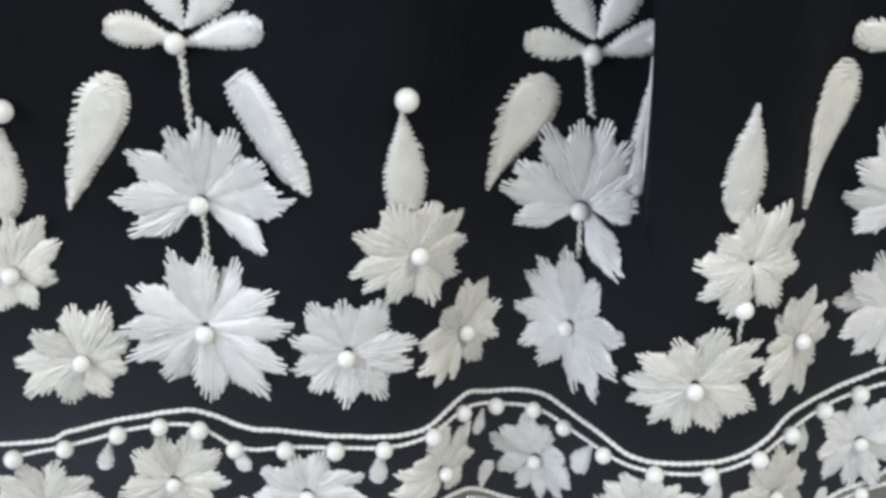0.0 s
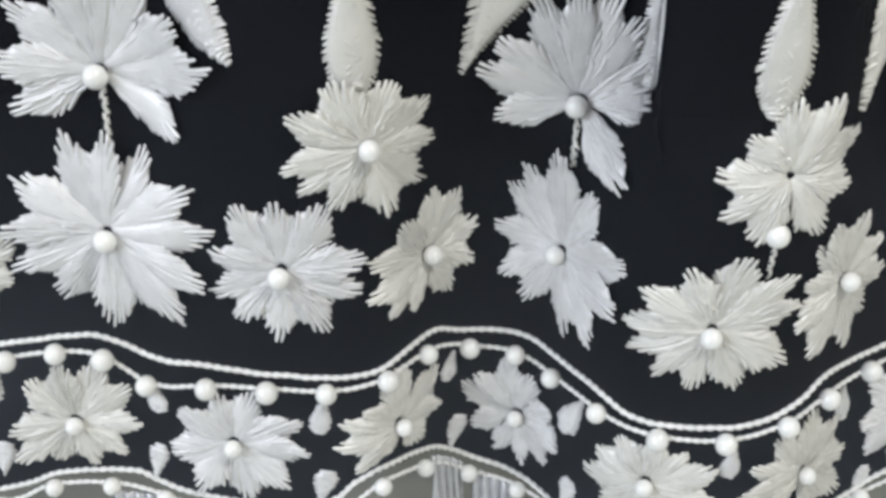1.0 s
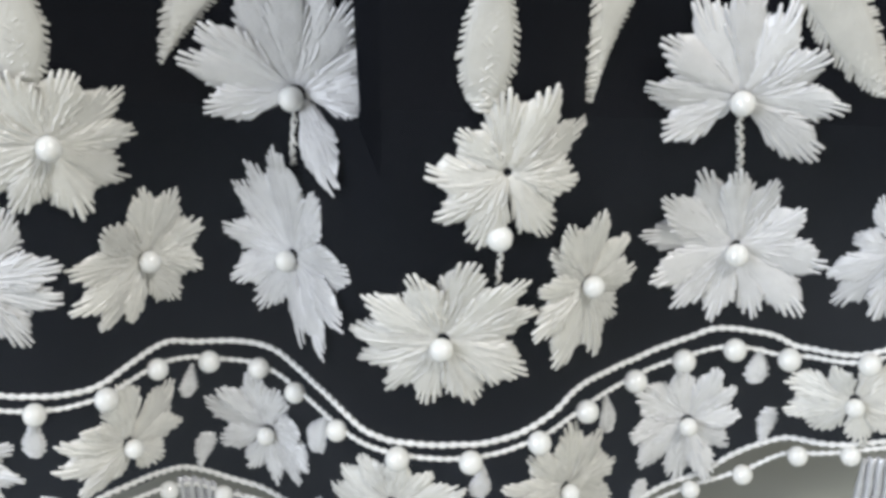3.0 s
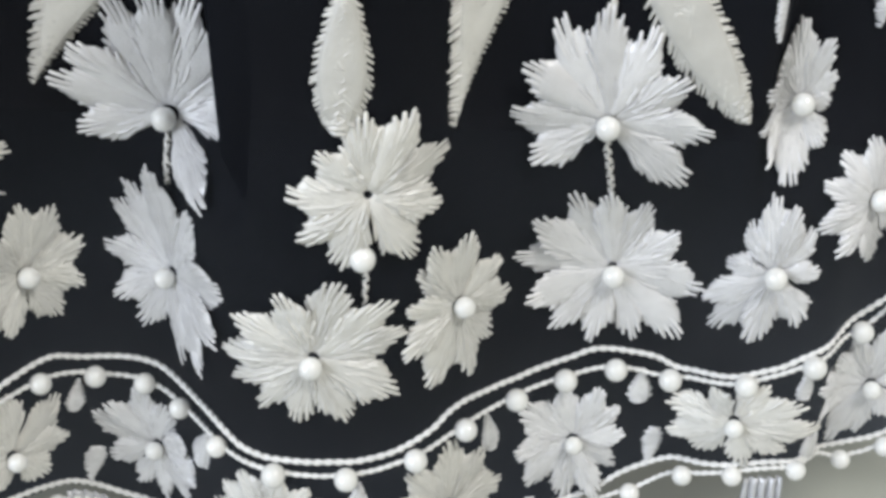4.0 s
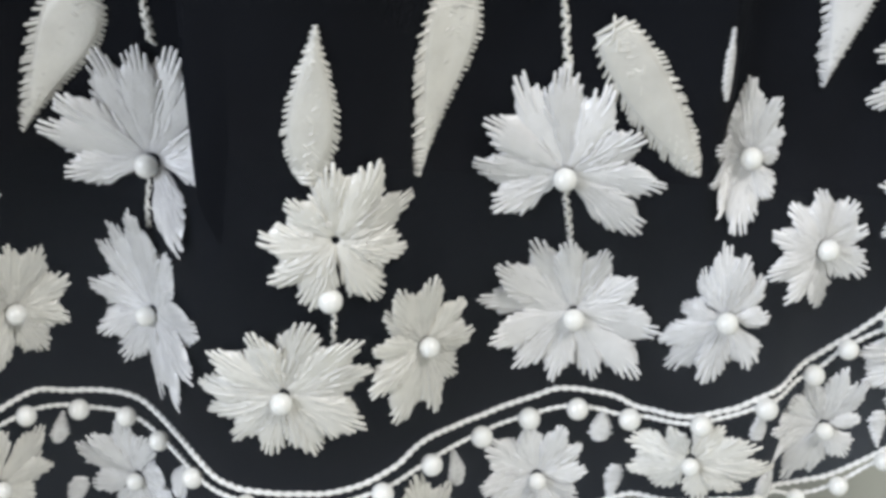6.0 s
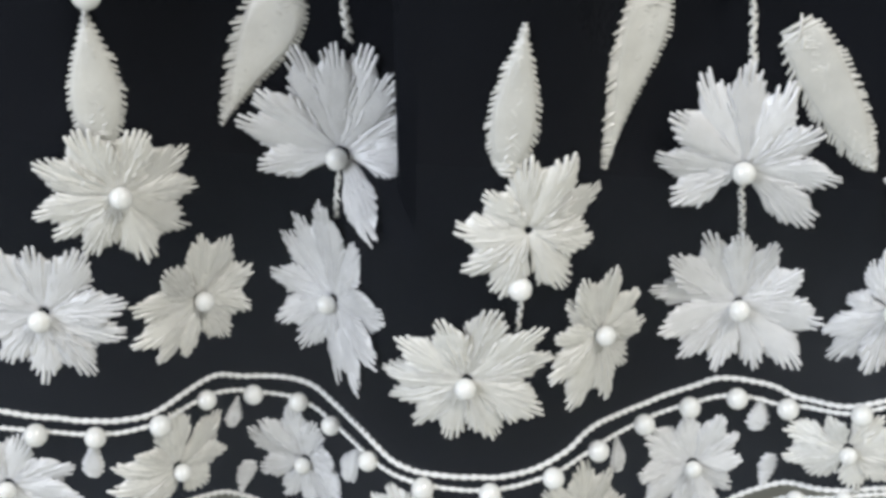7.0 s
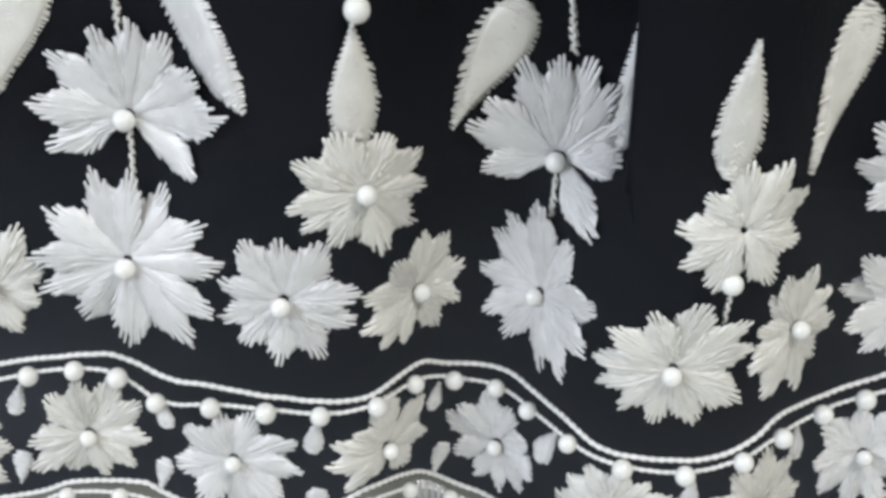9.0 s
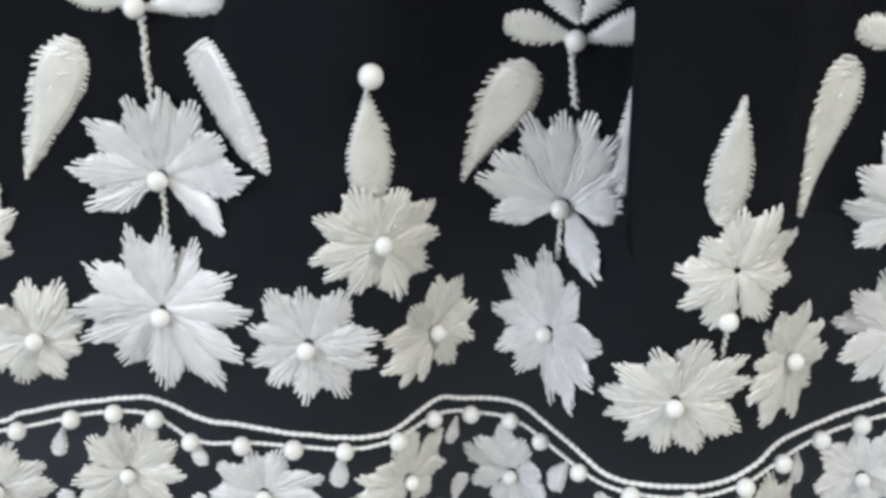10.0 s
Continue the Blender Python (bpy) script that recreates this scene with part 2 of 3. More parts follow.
def blade(name, parent, uc, zc, a, b, half, shape, lean, teeth, rng, mat, pitch=0.00082):
    """A satin-stitched blade from a to b (flat, metres) as one part. lean: how far its stitches slope towards b at the two edges,
    in half widths (along +lat, along -lat). teeth: how far they stand out of those edges."""
    axis = b - a
    length = float(np.hypot(*axis))
    axis = axis / length
    lat = np.array([-axis[1], axis[0]])
    ts, ws = np.array(BLADES[shape]).T

    def width(t):
        return half * float(np.interp(t, ts, ws))

    st = Strands()
    ring = [a + axis * length * t + side * lat * width(t) * 0.93 for side, run in ((1, np.linspace(0.02, 0.97, 14)), (-1, np.linspace(0.97, 0.02, 14))) for t in run]
    high = min(0.0012, 0.34 * half)
    st.pad(ring, high * 1.22, ((1.0, 0.15), (0.92, 0.72), (0.76, 0.92), (0.4, 1.0)))
    mesh_object("padding", on_cloth(uc, zc, st.p), st.f, mat, parent, "", parent.location)
    st = Strands()
    n = max(6, int(length / pitch))
    sides = ((1, lean[0], teeth[0]), (-1, lean[1], teeth[1]))
    for i in range(n):
        t = (i + 0.5 + rng.uniform(-0.22, 0.22)) / n
        ends = []
        for side, slope, tooth in sides:
            te = min(0.99, max(0.01, t + slope * width(t) / length * min(1, 5 * t, 5 * (1 - t))))
            ends.append(a + axis * length * te + lat * side * (width(te) * rng.uniform(0.97, 1.03) + tooth * rng.uniform(0.4, 1.4) * min(1, 0.2 + 4 * (1 - te), max(0.1, 5 * te - 0.4))))
        c = a + axis * length * t + lat * width(t) * rng.uniform(-0.12, 0.12)
        st.thread([ends[0], 0.5 * (ends[0] + c) + axis * pitch * rng.uniform(-0.3, 0.3), c, 0.5 * (ends[1] + c) + axis * pitch * rng.uniform(-0.3, 0.3), ends[1]], 0.00040 * rng.uniform(0.85, 1.15), high * rng.uniform(0.80, 0.92), 9, True)
    for i in range(3 * n):
        side, slope, _ = sides[i % 2]
        t = rng.uniform(0.03, 0.95)
        w = width(t)
        k0 = rng.uniform(-0.6, 0.35)
        k1 = k0 + rng.uniform(0.5, 1.0)
        p0, p1 = (a + axis * (length * t + slope * w * k) + lat * side * w * k for k in (k0, min(k1, 0.92)))
        st.thread([p0, 0.5 * (p0 + p1) + axis * pitch * rng.uniform(-0.4, 0.4), p1], 0.00027 * rng.uniform(0.8, 1.2), high * rng.uniform(1.04, 1.2) * (1 - 0.3 * max(abs(k0), abs(k1)) ** 3), 6, True)
    return mesh_object(name, on_cloth(uc, zc, st.p), st.f, mat, parent, "", parent.location)


def flat_ends(x0, z0, x1, z1, uc, zc):
    """Two places (mm on the cloth) as flat coordinates round (uc, zc)."""
    s = arc(zc)
    here = np.interp(uc, U, s)
    return [np.array([float(np.interp(x / 1000, U, s) - here), z / 1000 - zc]) for x, z in ((x0, z0), (x1, z1))]


FLOWER_SEED = [0]


def blossom(x, z, tips, pearl, shape, mat):
    """An embroidered flower: petals (angle in degrees, reach in mm) round a pearl."""
    FLOWER_SEED[0] += 1
    rng = random.Random(FLOWER_SEED[0])
    u0, z0 = x / 1000, z / 1000
    place = on_cloth(u0, z0, [(0, 0, 0)])[0]
    size = max(r for _, r in tips)
    if shape == "fan":
        label, name = "white silk-embroidered fan-shaped half flower with pearl on black cloth", "embroidered_fan_flower"
    elif size > 17:
        label, name = "large white silk-embroidered flower with pearl centre on black cloth", "embroidered_flower"
    else:
        label, name = ("small cream" if mat is CREAM else "small white") + " silk-embroidered flower with pearl centre on black cloth", "embroidered_flower"
    ob = holder(name, place, label, "flower", "embroidered flowers on the black cloth")
    order = sorted(tips)
    n = len(order)
    for i in range(n):
        a, r = order[i]
        before = (a - order[i - 1][0]) % 360 or 60
        after = (order[(i + 1) % n][0] - a) % 360 or 60
        gap = min(46, (min(before, 50) + min(after, 50)) / 2)
        half = r * 0.66 * math.tan(radians(gap / 2)) * 1.0
        half = min(max(half * 0.98, 1.8, 0.155 * r), 4.1 if max(before, after) < 70 else 3.2)
        petal(ob, u0, z0, radians(a), 0.0018 if shape == "fan" else (0.0014 if pearl else 0.0011), r / 1000, half / 1000, rng.uniform(0.0007, 0.0010), rng, mat)
    if pearl:
        bead(ob, u0, z0, pearl[0] / 1000, pearl[1] / 1000, pearl[2] / 1000, 1.05)
    return ob


def leaf(x0, z0, x1, z1, half, shape, label, seed, lean=(0.35, 0.35), teeth=(0.5, 0.5), mat=WHITE, group="embroidered leaves on the black cloth"):
    """A satin-stitched leaf from (x0, z0) to (x1, z1) in mm, teeth in mm."""
    uc, zc = (x0 + x1) / 2000, (z0 + z1) / 2000
    a, b = flat_ends(x0, z0, x1, z1, uc, zc)
    ob = holder("embroidered_leaf", on_cloth(uc, zc, [(0, 0, 0)])[0], label, "leaf", group)
    blade("stitching", ob, uc, zc, a, b, half / 1000, shape, lean, (teeth[0] / 1000, teeth[1] / 1000), random.Random(seed), mat)
    return ob


def bud_flower(x, z, petals, seed):
    """Four stitched leaf-shaped petals round a pearl at the top of a stem: (root x, z, tip x, z, half width) in mm."""
    rng = random.Random(seed)
    u0, z0 = x / 1000, z / 1000
    ob = holder("embroidered_bud_flower", on_cloth(u0, z0, [(0, 0, 0)])[0], "white embroidered flower of four petals round a pearl on black cloth", "flower", "embroidered flowers on the black cloth")
    for xr, zr, xt, zt, half, mat in petals:
        a, b = flat_ends(xr, zr, xt, zt, u0, z0)
        blade("petal", ob, u0, z0, a, b, half / 1000, "bud", (0.5, 0.5), (0.00035, 0.00035), rng, mat)
    bead(ob, u0, z0, 0, 0, 0.0021, 1.0)
    return ob


def smooth_path(nodes, count):
    """An even, smooth run of count places through (x, z) nodes in mm."""
    p = np.array(nodes, float) / 1000
    k = np.linspace(0, len(p) - 1, count)
    out = []
    for q in k:
        i = min(int(q), len(p) - 2)
        t = q - i
        p0, p1, p2, p3 = p[max(i - 1, 0)], p[i], p[i + 1], p[min(i + 2, len(p) - 1)]
        out.append(0.5 * (2 * p1 + (p2 - p0) * t + (2 * p0 - 5 * p1 + 4 * p2 - p3) * t * t + (3 * p1 - p0 - 3 * p2 + p3) * t ** 3))
    return np.array(out)


def twisted_cord(name, path, strand, pitch, mat, parent, label="", lift=0.00048):
    """Two strands twisted round each other along a path of (u, z) on the cloth."""
    c = np.array([on_cloth(u, z + 0.00025 * noise.noise(Vector((u * 220, z * 220, 4.0))), [(0, 0, lift)])[0] for u, z in path])
    d = np.gradient(c, axis=0)
    step = np.hypot(np.hypot(*np.diff(c, axis=0).T[:2]), np.diff(c, axis=0)[:, 2])
    run = np.concatenate([[0], np.cumsum(step)])
    d /= np.linalg.norm(d, axis=1)[:, None]
    verts, faces = [], []
    for k in range(2):
        base = len(verts)
        for i in range(len(c)):
            n1 = np.cross(d[i], (0, 1, 0))
            n1 /= np.linalg.norm(n1) or 1
            n2 = np.cross(d[i], n1)
            a = 2 * math.pi * run[i] / pitch + math.pi * k
            o = c[i] + strand * 0.7 * (math.cos(a) * n1 + math.sin(a) * n2)
            for j in range(6):
                q = math.pi * j / 3
                verts.append(o + strand * (math.cos(q) * n1 + math.sin(q) * n2))
            if i:
                for j in range(6):
                    m = base + (i - 1) * 6
                    faces.append((m + j, m + (j + 1) % 6, m + 6 + (j + 1) % 6, m + 6 + j))
    return mesh_object(name, verts, faces, mat, parent, label, parent.location if parent else tuple(c[len(c) // 2]))


# ---- the room, plain, round the table ----
def box_mesh(name, lo, hi, mat, parent=None, bevel=0.0):
    bm = bmesh.new()
    bmesh.ops.create_cube(bm, size=1)
    for v in bm.verts:
        v.co = Vector([lo[k] + (v.co[k] + 0.5) * (hi[k] - lo[k]) for k in range(3)])
    if bevel:
        bmesh.ops.bevel(bm, geom=bm.edges[:], offset=bevel, segments=2, affect="EDGES")
    me = bpy.data.meshes.new(name)
    bm.to_mesh(me)
    bm.free()
    me.materials.append(mat)
    ob = new(name, me)
    if parent is not None:
        ob.parent = parent
    return ob


def structure(ob, label):
    return tagged(ob, label, kind="structure")


structure(box_mesh("floor", (-1.3, -2.5, -0.1), (2, 1.6, 0), FLOOR), "plain beige tiled floor")
structure(box_mesh("ceiling", (-1.3, -2.5, 2.5), (2, 1.6, 2.6), CEILING), "plain white plaster ceiling")
structure(box_mesh("wall_north", (-1.3, 1.5, 0), (2, 1.6, 2.5), WALL), "plain pale plaster wall")
structure(box_mesh("wall_south", (-1.3, -2.5, 0), (2, -2.4, 2.5), WALL), "plain pale plaster wall")
structure(box_mesh("wall_east", (1.9, -2.4, 0), (2, 1.5, 2.5), WALL), "plain pale plaster wall")
# Unseen wall; its opening is added to let the left key light in.
west = structure(new("wall_west"), "plain pale plaster wall with an opening added for the key light")
for lo, hi in (((-1.3, -2.4, 0), (-1.2, 1.5, 0.93)), ((-1.3, -2.4, 2.27), (-1.2, 1.5, 2.5)), ((-1.3, -2.4, 0.93), (-1.2, -1.62, 2.27)), ((-1.3, -0.28, 0.93), (-1.2, 1.5, 2.27))):
    box_mesh("wall_piece", lo, hi, WALL, west)

# ---- the table under the hem ----
TOP = 0.75
table = holder("table", (0, 0, 0), "glossy grey laminate table under the hanging cloth", "table")
box_mesh("tabletop", (-0.9, -0.35, TOP - 0.03), (0.9, 0.45, TOP), TABLE, table, 0.002)
for lx in (-0.84, 0.80):
    for ly in (-0.30, 0.36):
        box_mesh("leg", (lx, ly, 0), (lx + 0.04, ly + 0.04, TOP - 0.03), METAL, table, 0.003)

# ---- the black cloth ----
HEM = [(-150, -203), (-110, -202), (-90, -203), (-74, -199), (-66, -195.5), (-52, -194), (-46, -196), (-33, -198), (-22, -199), (-13, -197.5), (-8, -193), (-3, -191.5), (4, -194), (13, -200.5), (21, -203.3), (29, -206.2), (40, -209.5), (55, -212), (72, -211), (88, -206), (100, -199), (106, -196.5), (112, -191.6), (120, -187.4), (126, -185), (133, -183.5), (140, -183), (149, -185.5), (158.5, -184.2), (166.5, -179.2), (173.2, -173.2), (177, -168.9), (187, -160), (215, -150)]


def black_cloth():
    us = np.arange(-0.15, 0.2151, 0.0012)
    hx, hz = np.array(HEM).T / 1000
    rows = 90
    verts, faces = [], []
    for u in us:
        low = float(np.interp(u, hx, hz)) - 0.0008
        for j in range(rows):
            z = low + (0.30 - low) * (j / (rows - 1)) ** 1.5
            x, y = fold(u, min(z, -0.05))
            ripple = 0.0004 * noise.noise(Vector((u * 60, z * 25, 0.3))) + 0.00025 * noise.noise(Vector((u * 150, z * 90, 2.3)))
            verts.append((x, y + 0.0002 + abs(ripple), EYE + z))
    for i in range(len(us) - 1):
        for j in range(rows - 1):
            a = i * rows + j
            faces.append((a, a + rows, a + rows + 1, a + 1))
    ob = mesh_object("black_cloth", verts, faces, CLOTH, None, "", (0.03, 0.225, TOP))
    mod = ob.modifiers.new("thickness", "SOLIDIFY")
    mod.thickness, mod.offset = 0.0004, 1.0
    return tagged(ob, "sheer black net cloth with scalloped hem hanging in soft folds", "cloth")


black_cloth()

# ---- beaded cords ----
UPPER = [(-120, -173), (-91, -171), (-84, -168.4), (-71.5, -164.9), (-59, -162.5), (-53, -162.8), (-45, -165.7), (-35, -166.1), (-23, -167.4), (-11.3, -167.9), (-4.5, -168), (1, -166.7), (5.3, -166.3), (11.3, -168.6), (23.7, -169.3), (30.2, -171.4), (37.3, -172.2), (43.2, -173.8), (53.2, -173.9), (64.8, -173.4), (73.3, -171), (78, -168), (89, -167.5), (98.6, -164.7), (104.9, -162.9), (114.3, -164.2), (120.7, -166.2), (134, -161.9), (141, -158.6), (145.5, -157.6), (151.5, -155), (155.9, -151.6), (160.2, -147.9), (163.2, -144.6), (167.4, -138.4), (172, -133), (185, -124), (205, -116)]
BEADS = [(-97, -175), (-85, -172.2), (-72.6, -168.3), (-63, -166.1), (-54.2, -166.9), (-46.1, -171.8), (-34.9, -170.5), (-23.8, -170.6), (-13.1, -170.7), (-3.1, -170.2), (3.6, -169.8), (12.3, -172.4), (22.1, -173.6), (29.9, -175.8), (38.2, -176.2), (48, -176.5), (59.8, -176.6), (70.8, -174.9), (79.1, -173), (88.7, -171.5), (98.2, -168.9), (107.5, -166.7), (118, -168.4), (130.1, -164.9), (140.8, -160.6), (151.4, -158.4), (157.4, -152.6), (165, -147.1), (169, -140.5), (176, -134.5)]
LOWER = HEM[1:-1]
LOW_BEADS = [(-98, -206), (-79, -204), (-67.8, -198.7), (-56.2, -197.6), (-45.1, -199.4), (-34, -201.5), (-21, -202), (-11, -200), (-3.9, -195.3), (3.5, -197.8), (13.2, -204.5), (24.5, -207.6), (36, -209.6), (50, -210.2), (64, -210.2), (80, -209.5), (94, -205), (104, -200), (113.7, -196), (123.6, -189), (130.9, -185.6), (142, -184.6), (154.3, -188.5), (162.4, -185), (170.1, -178.3), (176.8, -172.9)]


def beaded_cord(nodes, beads, radius, label, drop):
    mid = on_cloth(0.02, nodes[len(nodes) // 2][1] / 1000, [(0, 0, 0)])[0]
    ob = holder("beaded_cord", mid, label, "cord", "beaded cords along the hem")
    count = 900
    twisted_cord("cord", smooth_path(nodes, count), 0.00036, 0.0036, CORD, ob, "twisted white cotton cord")
    line = [(x, z + drop) for x, z in beads]
    twisted_cord("bead_thread", smooth_path(line, count), 0.00030, 0.0032, CORD, ob, "thinner white thread that holds the pearls", 0.0009)
    for x, z in beads:
        bead(ob, x / 1000, z / 1000, 0, 0, radius * random.uniform(0.94, 1.05), 0.9)
    return ob


beaded_cord(UPPER, BEADS, 0.00207, "white twisted cord with a row of pearls on black cloth", 0.2)
beaded_cord(LOWER, LOW_BEADS, 0.0019, "white twisted hem cord with a row of pearls", 0.4)

# ---- stems ----
def stem(x0, z0, x1, z1, strand, label):
    """A line of short overlapping stitches that slope to one side and the other in turn, from (x0, z0) to (x1, z1) in mm."""
    rng = random.Random(int(abs(x0 * 7 + z0)))
    uc, zc = (x0 + x1) / 2000, (z0 + z1) / 2000
    a, b = flat_ends(x0, z0, x1, z1, uc, zc)
    axis = (b - a) / np.hypot(*(b - a))
    lat = np.array([-axis[1], axis[0]])
    n = int(np.hypot(*(b - a)) / 0.00085)
    st = Strands()
    for i in range(n):
        c = a + (b - a) * (i + 0.5) / n + lat * strand * rng.uniform(-0.35, 0.35)
        way = (1 if i % 2 else -1) * rng.uniform(0.5, 1.2) * strand
        reach = rng.uniform(0.0007, 0.0011)
        st.thread([c - axis * reach - lat * way, c, c + axis * reach + lat * way], strand * rng.uniform(0.6, 0.8), 0.0005 * rng.uniform(0.8, 1.3), 6, True)
    ob = mesh_object("thread_line", on_cloth(uc, zc, st.p), st.f, CREAM, None, "", on_cloth(uc, zc, [(0, 0, 0)])[0])
    return tagged(ob, label, "thread", "stitched lines on the black cloth")


for x0, z0, x1, z1, strand in ((-50, -78.5, -49.8, -95, 0.00058), (-49.1, -113.5, -48.7, -125, 0.00048), (29.4, -86, 31.2, -98, 0.00062), (29.9, -120.6, 29.7, -130, 0.0005), (96.0, -82.4, 98.2, -98.4, 0.00058), (99.8, -118, 102.4, -131, 0.00048), (62.8, -135.5, 62.5, -142, 0.00042)):
    stem(x0, z0, x1, z1, strand, "short line of white stitched thread between embroidered flowers")

# ---- leaves ----
SIDE = "pale satin-stitched teardrop leaf with serrated edge on black cloth"
LANCE = "slender cream satin-stitched leaf above a flower on black cloth"
COMB = dict(lean=(0.1, 0.9), teeth=(0.35, 1.0))
leaf(-63.4, -84.2, -76.2, -113.5, 5.0, "tear", SIDE, 11, mat=CREAM, **COMB)
leaf(-40.0, -84.4, -26.2, -106.9, 4.9, "blunt", SIDE, 12, lean=(0.3, 0.8), teeth=(0.4, 0.5))
leaf(-7.7, -89.7, -7.0, -112.4, 4.3, "lance", LANCE, 13, lean=(1.0, 0.6), teeth=(0.5, 0.15), mat=CREAM)
leaf(21.7, -88.9, 9.3, -113.7, 5.3, "tear", SIDE, 14, mat=CREAM, **COMB)
leaf(43.6, -84.5, 41.2, -119.4, 2.4, "lance", SIDE, 15, teeth=(0.1, 0.3))
leaf(60.0, -86.8, 59.0, -111.9, 3.9, "lance", LANCE, 16, lean=(1.0, 0.8), teeth=(0.45, 0.35), mat=CREAM)
leaf(80.2, -83.4, 74.7, -115.0, 5.3, "tear", SIDE, 17, mat=CREAM, **COMB)
leaf(103.7, -89.6, 121.7, -114.8, 4.4, "blunt", SIDE, 18, lean=(0.6, 1.4), teeth=(0.5, 0.9), mat=CREAM)
leaf(-87.0, -95.5, -89.6, -116, 3.6, "lance", LANCE, 19, lean=(0.5, 0.3), mat=CREAM)
leaf(123.4, -88.8, 124.2, -101.5, 1.0, "lance", LANCE, 20, teeth=(0.1, 0.1))
leaf(144.6, -78, 141.6, -100.7, 4.3, "tear", SIDE, 21, **COMB)

# ---- flowers ----
blossom(-49.0, -111.8, [(7.0, 21.6), (33.0, 20.3), (61.0, 18.3), (86.0, 18.5), (104.0, 17.1), (139.0, 17.2), (173.0, 17.0), (206.0, 16.2), (325.0, 16.9)], (-0.4, -0.4, 2.07), 'fan', WHITE)
blossom(-50.4, -140.2, [(3.0, 18.7), (35.0, 18.8), (60.0, 17.3), (87.0, 18.0), (109.0, 17.9), (147.0, 17.4), (178.0, 17.7), (207.0, 18.8), (235.0, 17.2), (274.0, 17.3), (309.0, 19.4), (336.0, 19.0)], (0, -1.2, 2.02), 'full', WHITE)
blossom(-20.0, -144.9, [(11.0, 13.5), (55.0, 14.5), (92.0, 12.9), (127.0, 14.4), (167.0, 12.2), (202.0, 12.8), (233.0, 12.9), (268.0, 13.8), (304.0, 14.2), (339.0, 14.2)], (-0.4, -1, 1.94), 'full', WHITE)
blossom(-5.4, -121.6, [(23.0, 14.1), (70.0, 11.9), (116.0, 13.6), (151.0, 13.7), (190.0, 13.9), (214.0, 13.5), (244.0, 12.3), (283.0, 13.7), (321.0, 14.9), (349.0, 14.9)], (0, 0, 1.94), 'full', CREAM)
blossom(4.0, -148.0, [(16.0, 11.6), (62.0, 13.2), (91.0, 13.8), (132.0, 12.4), (165.0, 14.5), (193.0, 14.7), (221.0, 13.7), (243.0, 11.1), (297.0, 11.0), (338.0, 11.3)], (0, 0, 1.85), 'full', CREAM)
blossom(30.0, -118.8, [(4.0, 12.5), (31.0, 14.5), (57.0, 17.6), (78.0, 20.5), (96.0, 20.5), (116.0, 20.1), (143.0, 18.9), (163.0, 19.1), (193.0, 14.8), (308.0, 13.0)], (-0.3, -0.4, 2.02), 'fan', WHITE)
blossom(29.1, -147.8, [(15.0, 16.2), (59.0, 15.5), (88.0, 20.7), (115.0, 17.4), (137.0, 15.5), (170.0, 13.5), (210.0, 13.7), (242.0, 14.0), (278.0, 16.2), (303.0, 17.7), (339.0, 16.4)], (-0.3, -0.8, 1.85), 'full', WHITE)
blossom(54.5, -152.3, [(17.0, 14.8), (43.0, 16.2), (78.0, 15.7), (112.0, 12.9), (149.0, 13.8), (180.0, 15.0), (204.0, 15.0), (227.0, 13.7), (258.0, 12.9), (293.0, 13.3), (336.0, 14.5)], (-0.3, -1, 1.94), 'full', CREAM)
blossom(62.9, -122.1, [(26.0, 13.2), (63.0, 14.0), (97.0, 13.4), (131.0, 9.8), (183.0, 11.6), (216.0, 13.3), (244.0, 12.6), (306.0, 13.0), (346.0, 12.2)], None, 'full', CREAM)
blossom(77.4, -146.3, [(41.0, 10.1), (96.0, 13.8), (117.0, 15.2), (135.0, 11.7), (167.0, 10.8), (208.0, 12.2), (248.0, 15.1), (281.0, 14.0), (309.0, 11.2), (358.0, 10.2)], (0, 0, 1.85), 'full', CREAM)
blossom(-77.9, -149.0, [(29.0, 12.5), (62.0, 15.8), (91.0, 13.8), (141.0, 12.1), (184.0, 14.6), (209.0, 16.3), (242.0, 12.8), (295.0, 10.2), (350.0, 9.7)], (0, 0, 1.94), 'full', CREAM)
blossom(-89.9, -127.8, [(33.0, 13.0), (58.0, 15.1), (82.0, 12.9), (107.0, 12.6), (130.0, 10.9), (167.0, 9.4), (208.0, 8.6), (251.0, 8.7), (298.0, 8.5), (356.0, 9.2)], (0, 0, 1.94), 'full', CREAM)
blossom(99.7, -115.8, [(32.0, 14.0), (72.0, 16.4), (95.0, 19.4), (119.0, 18.8), (145.0, 17.4), (178.0, 15.7), (207.0, 13.5), (325.0, 17.2), (356.0, 16.3)], (-0.2, -0.4, 2.02), 'fan', WHITE)
blossom(104.5, -145.7, [(31.0, 12.7), (73.0, 14.1), (100.0, 16.9), (122.0, 17.8), (146.0, 19.8), (164.0, 18.9), (198.0, 17.2), (229.0, 15.0), (258.0, 14.0), (293.0, 14.9), (317.0, 18.8), (353.0, 16.6)], (0, -1, 2.02), 'full', WHITE)
blossom(131.0, -142.2, [(12.0, 7.2), (60.0, 9.9), (84.0, 12.5), (101.0, 14.2), (123.0, 10.1), (177.0, 8.0), (215.0, 13.0), (238.0, 15.6), (262.0, 13.1), (300.0, 10.9)], (0, 0, 2.02), 'full', WHITE)
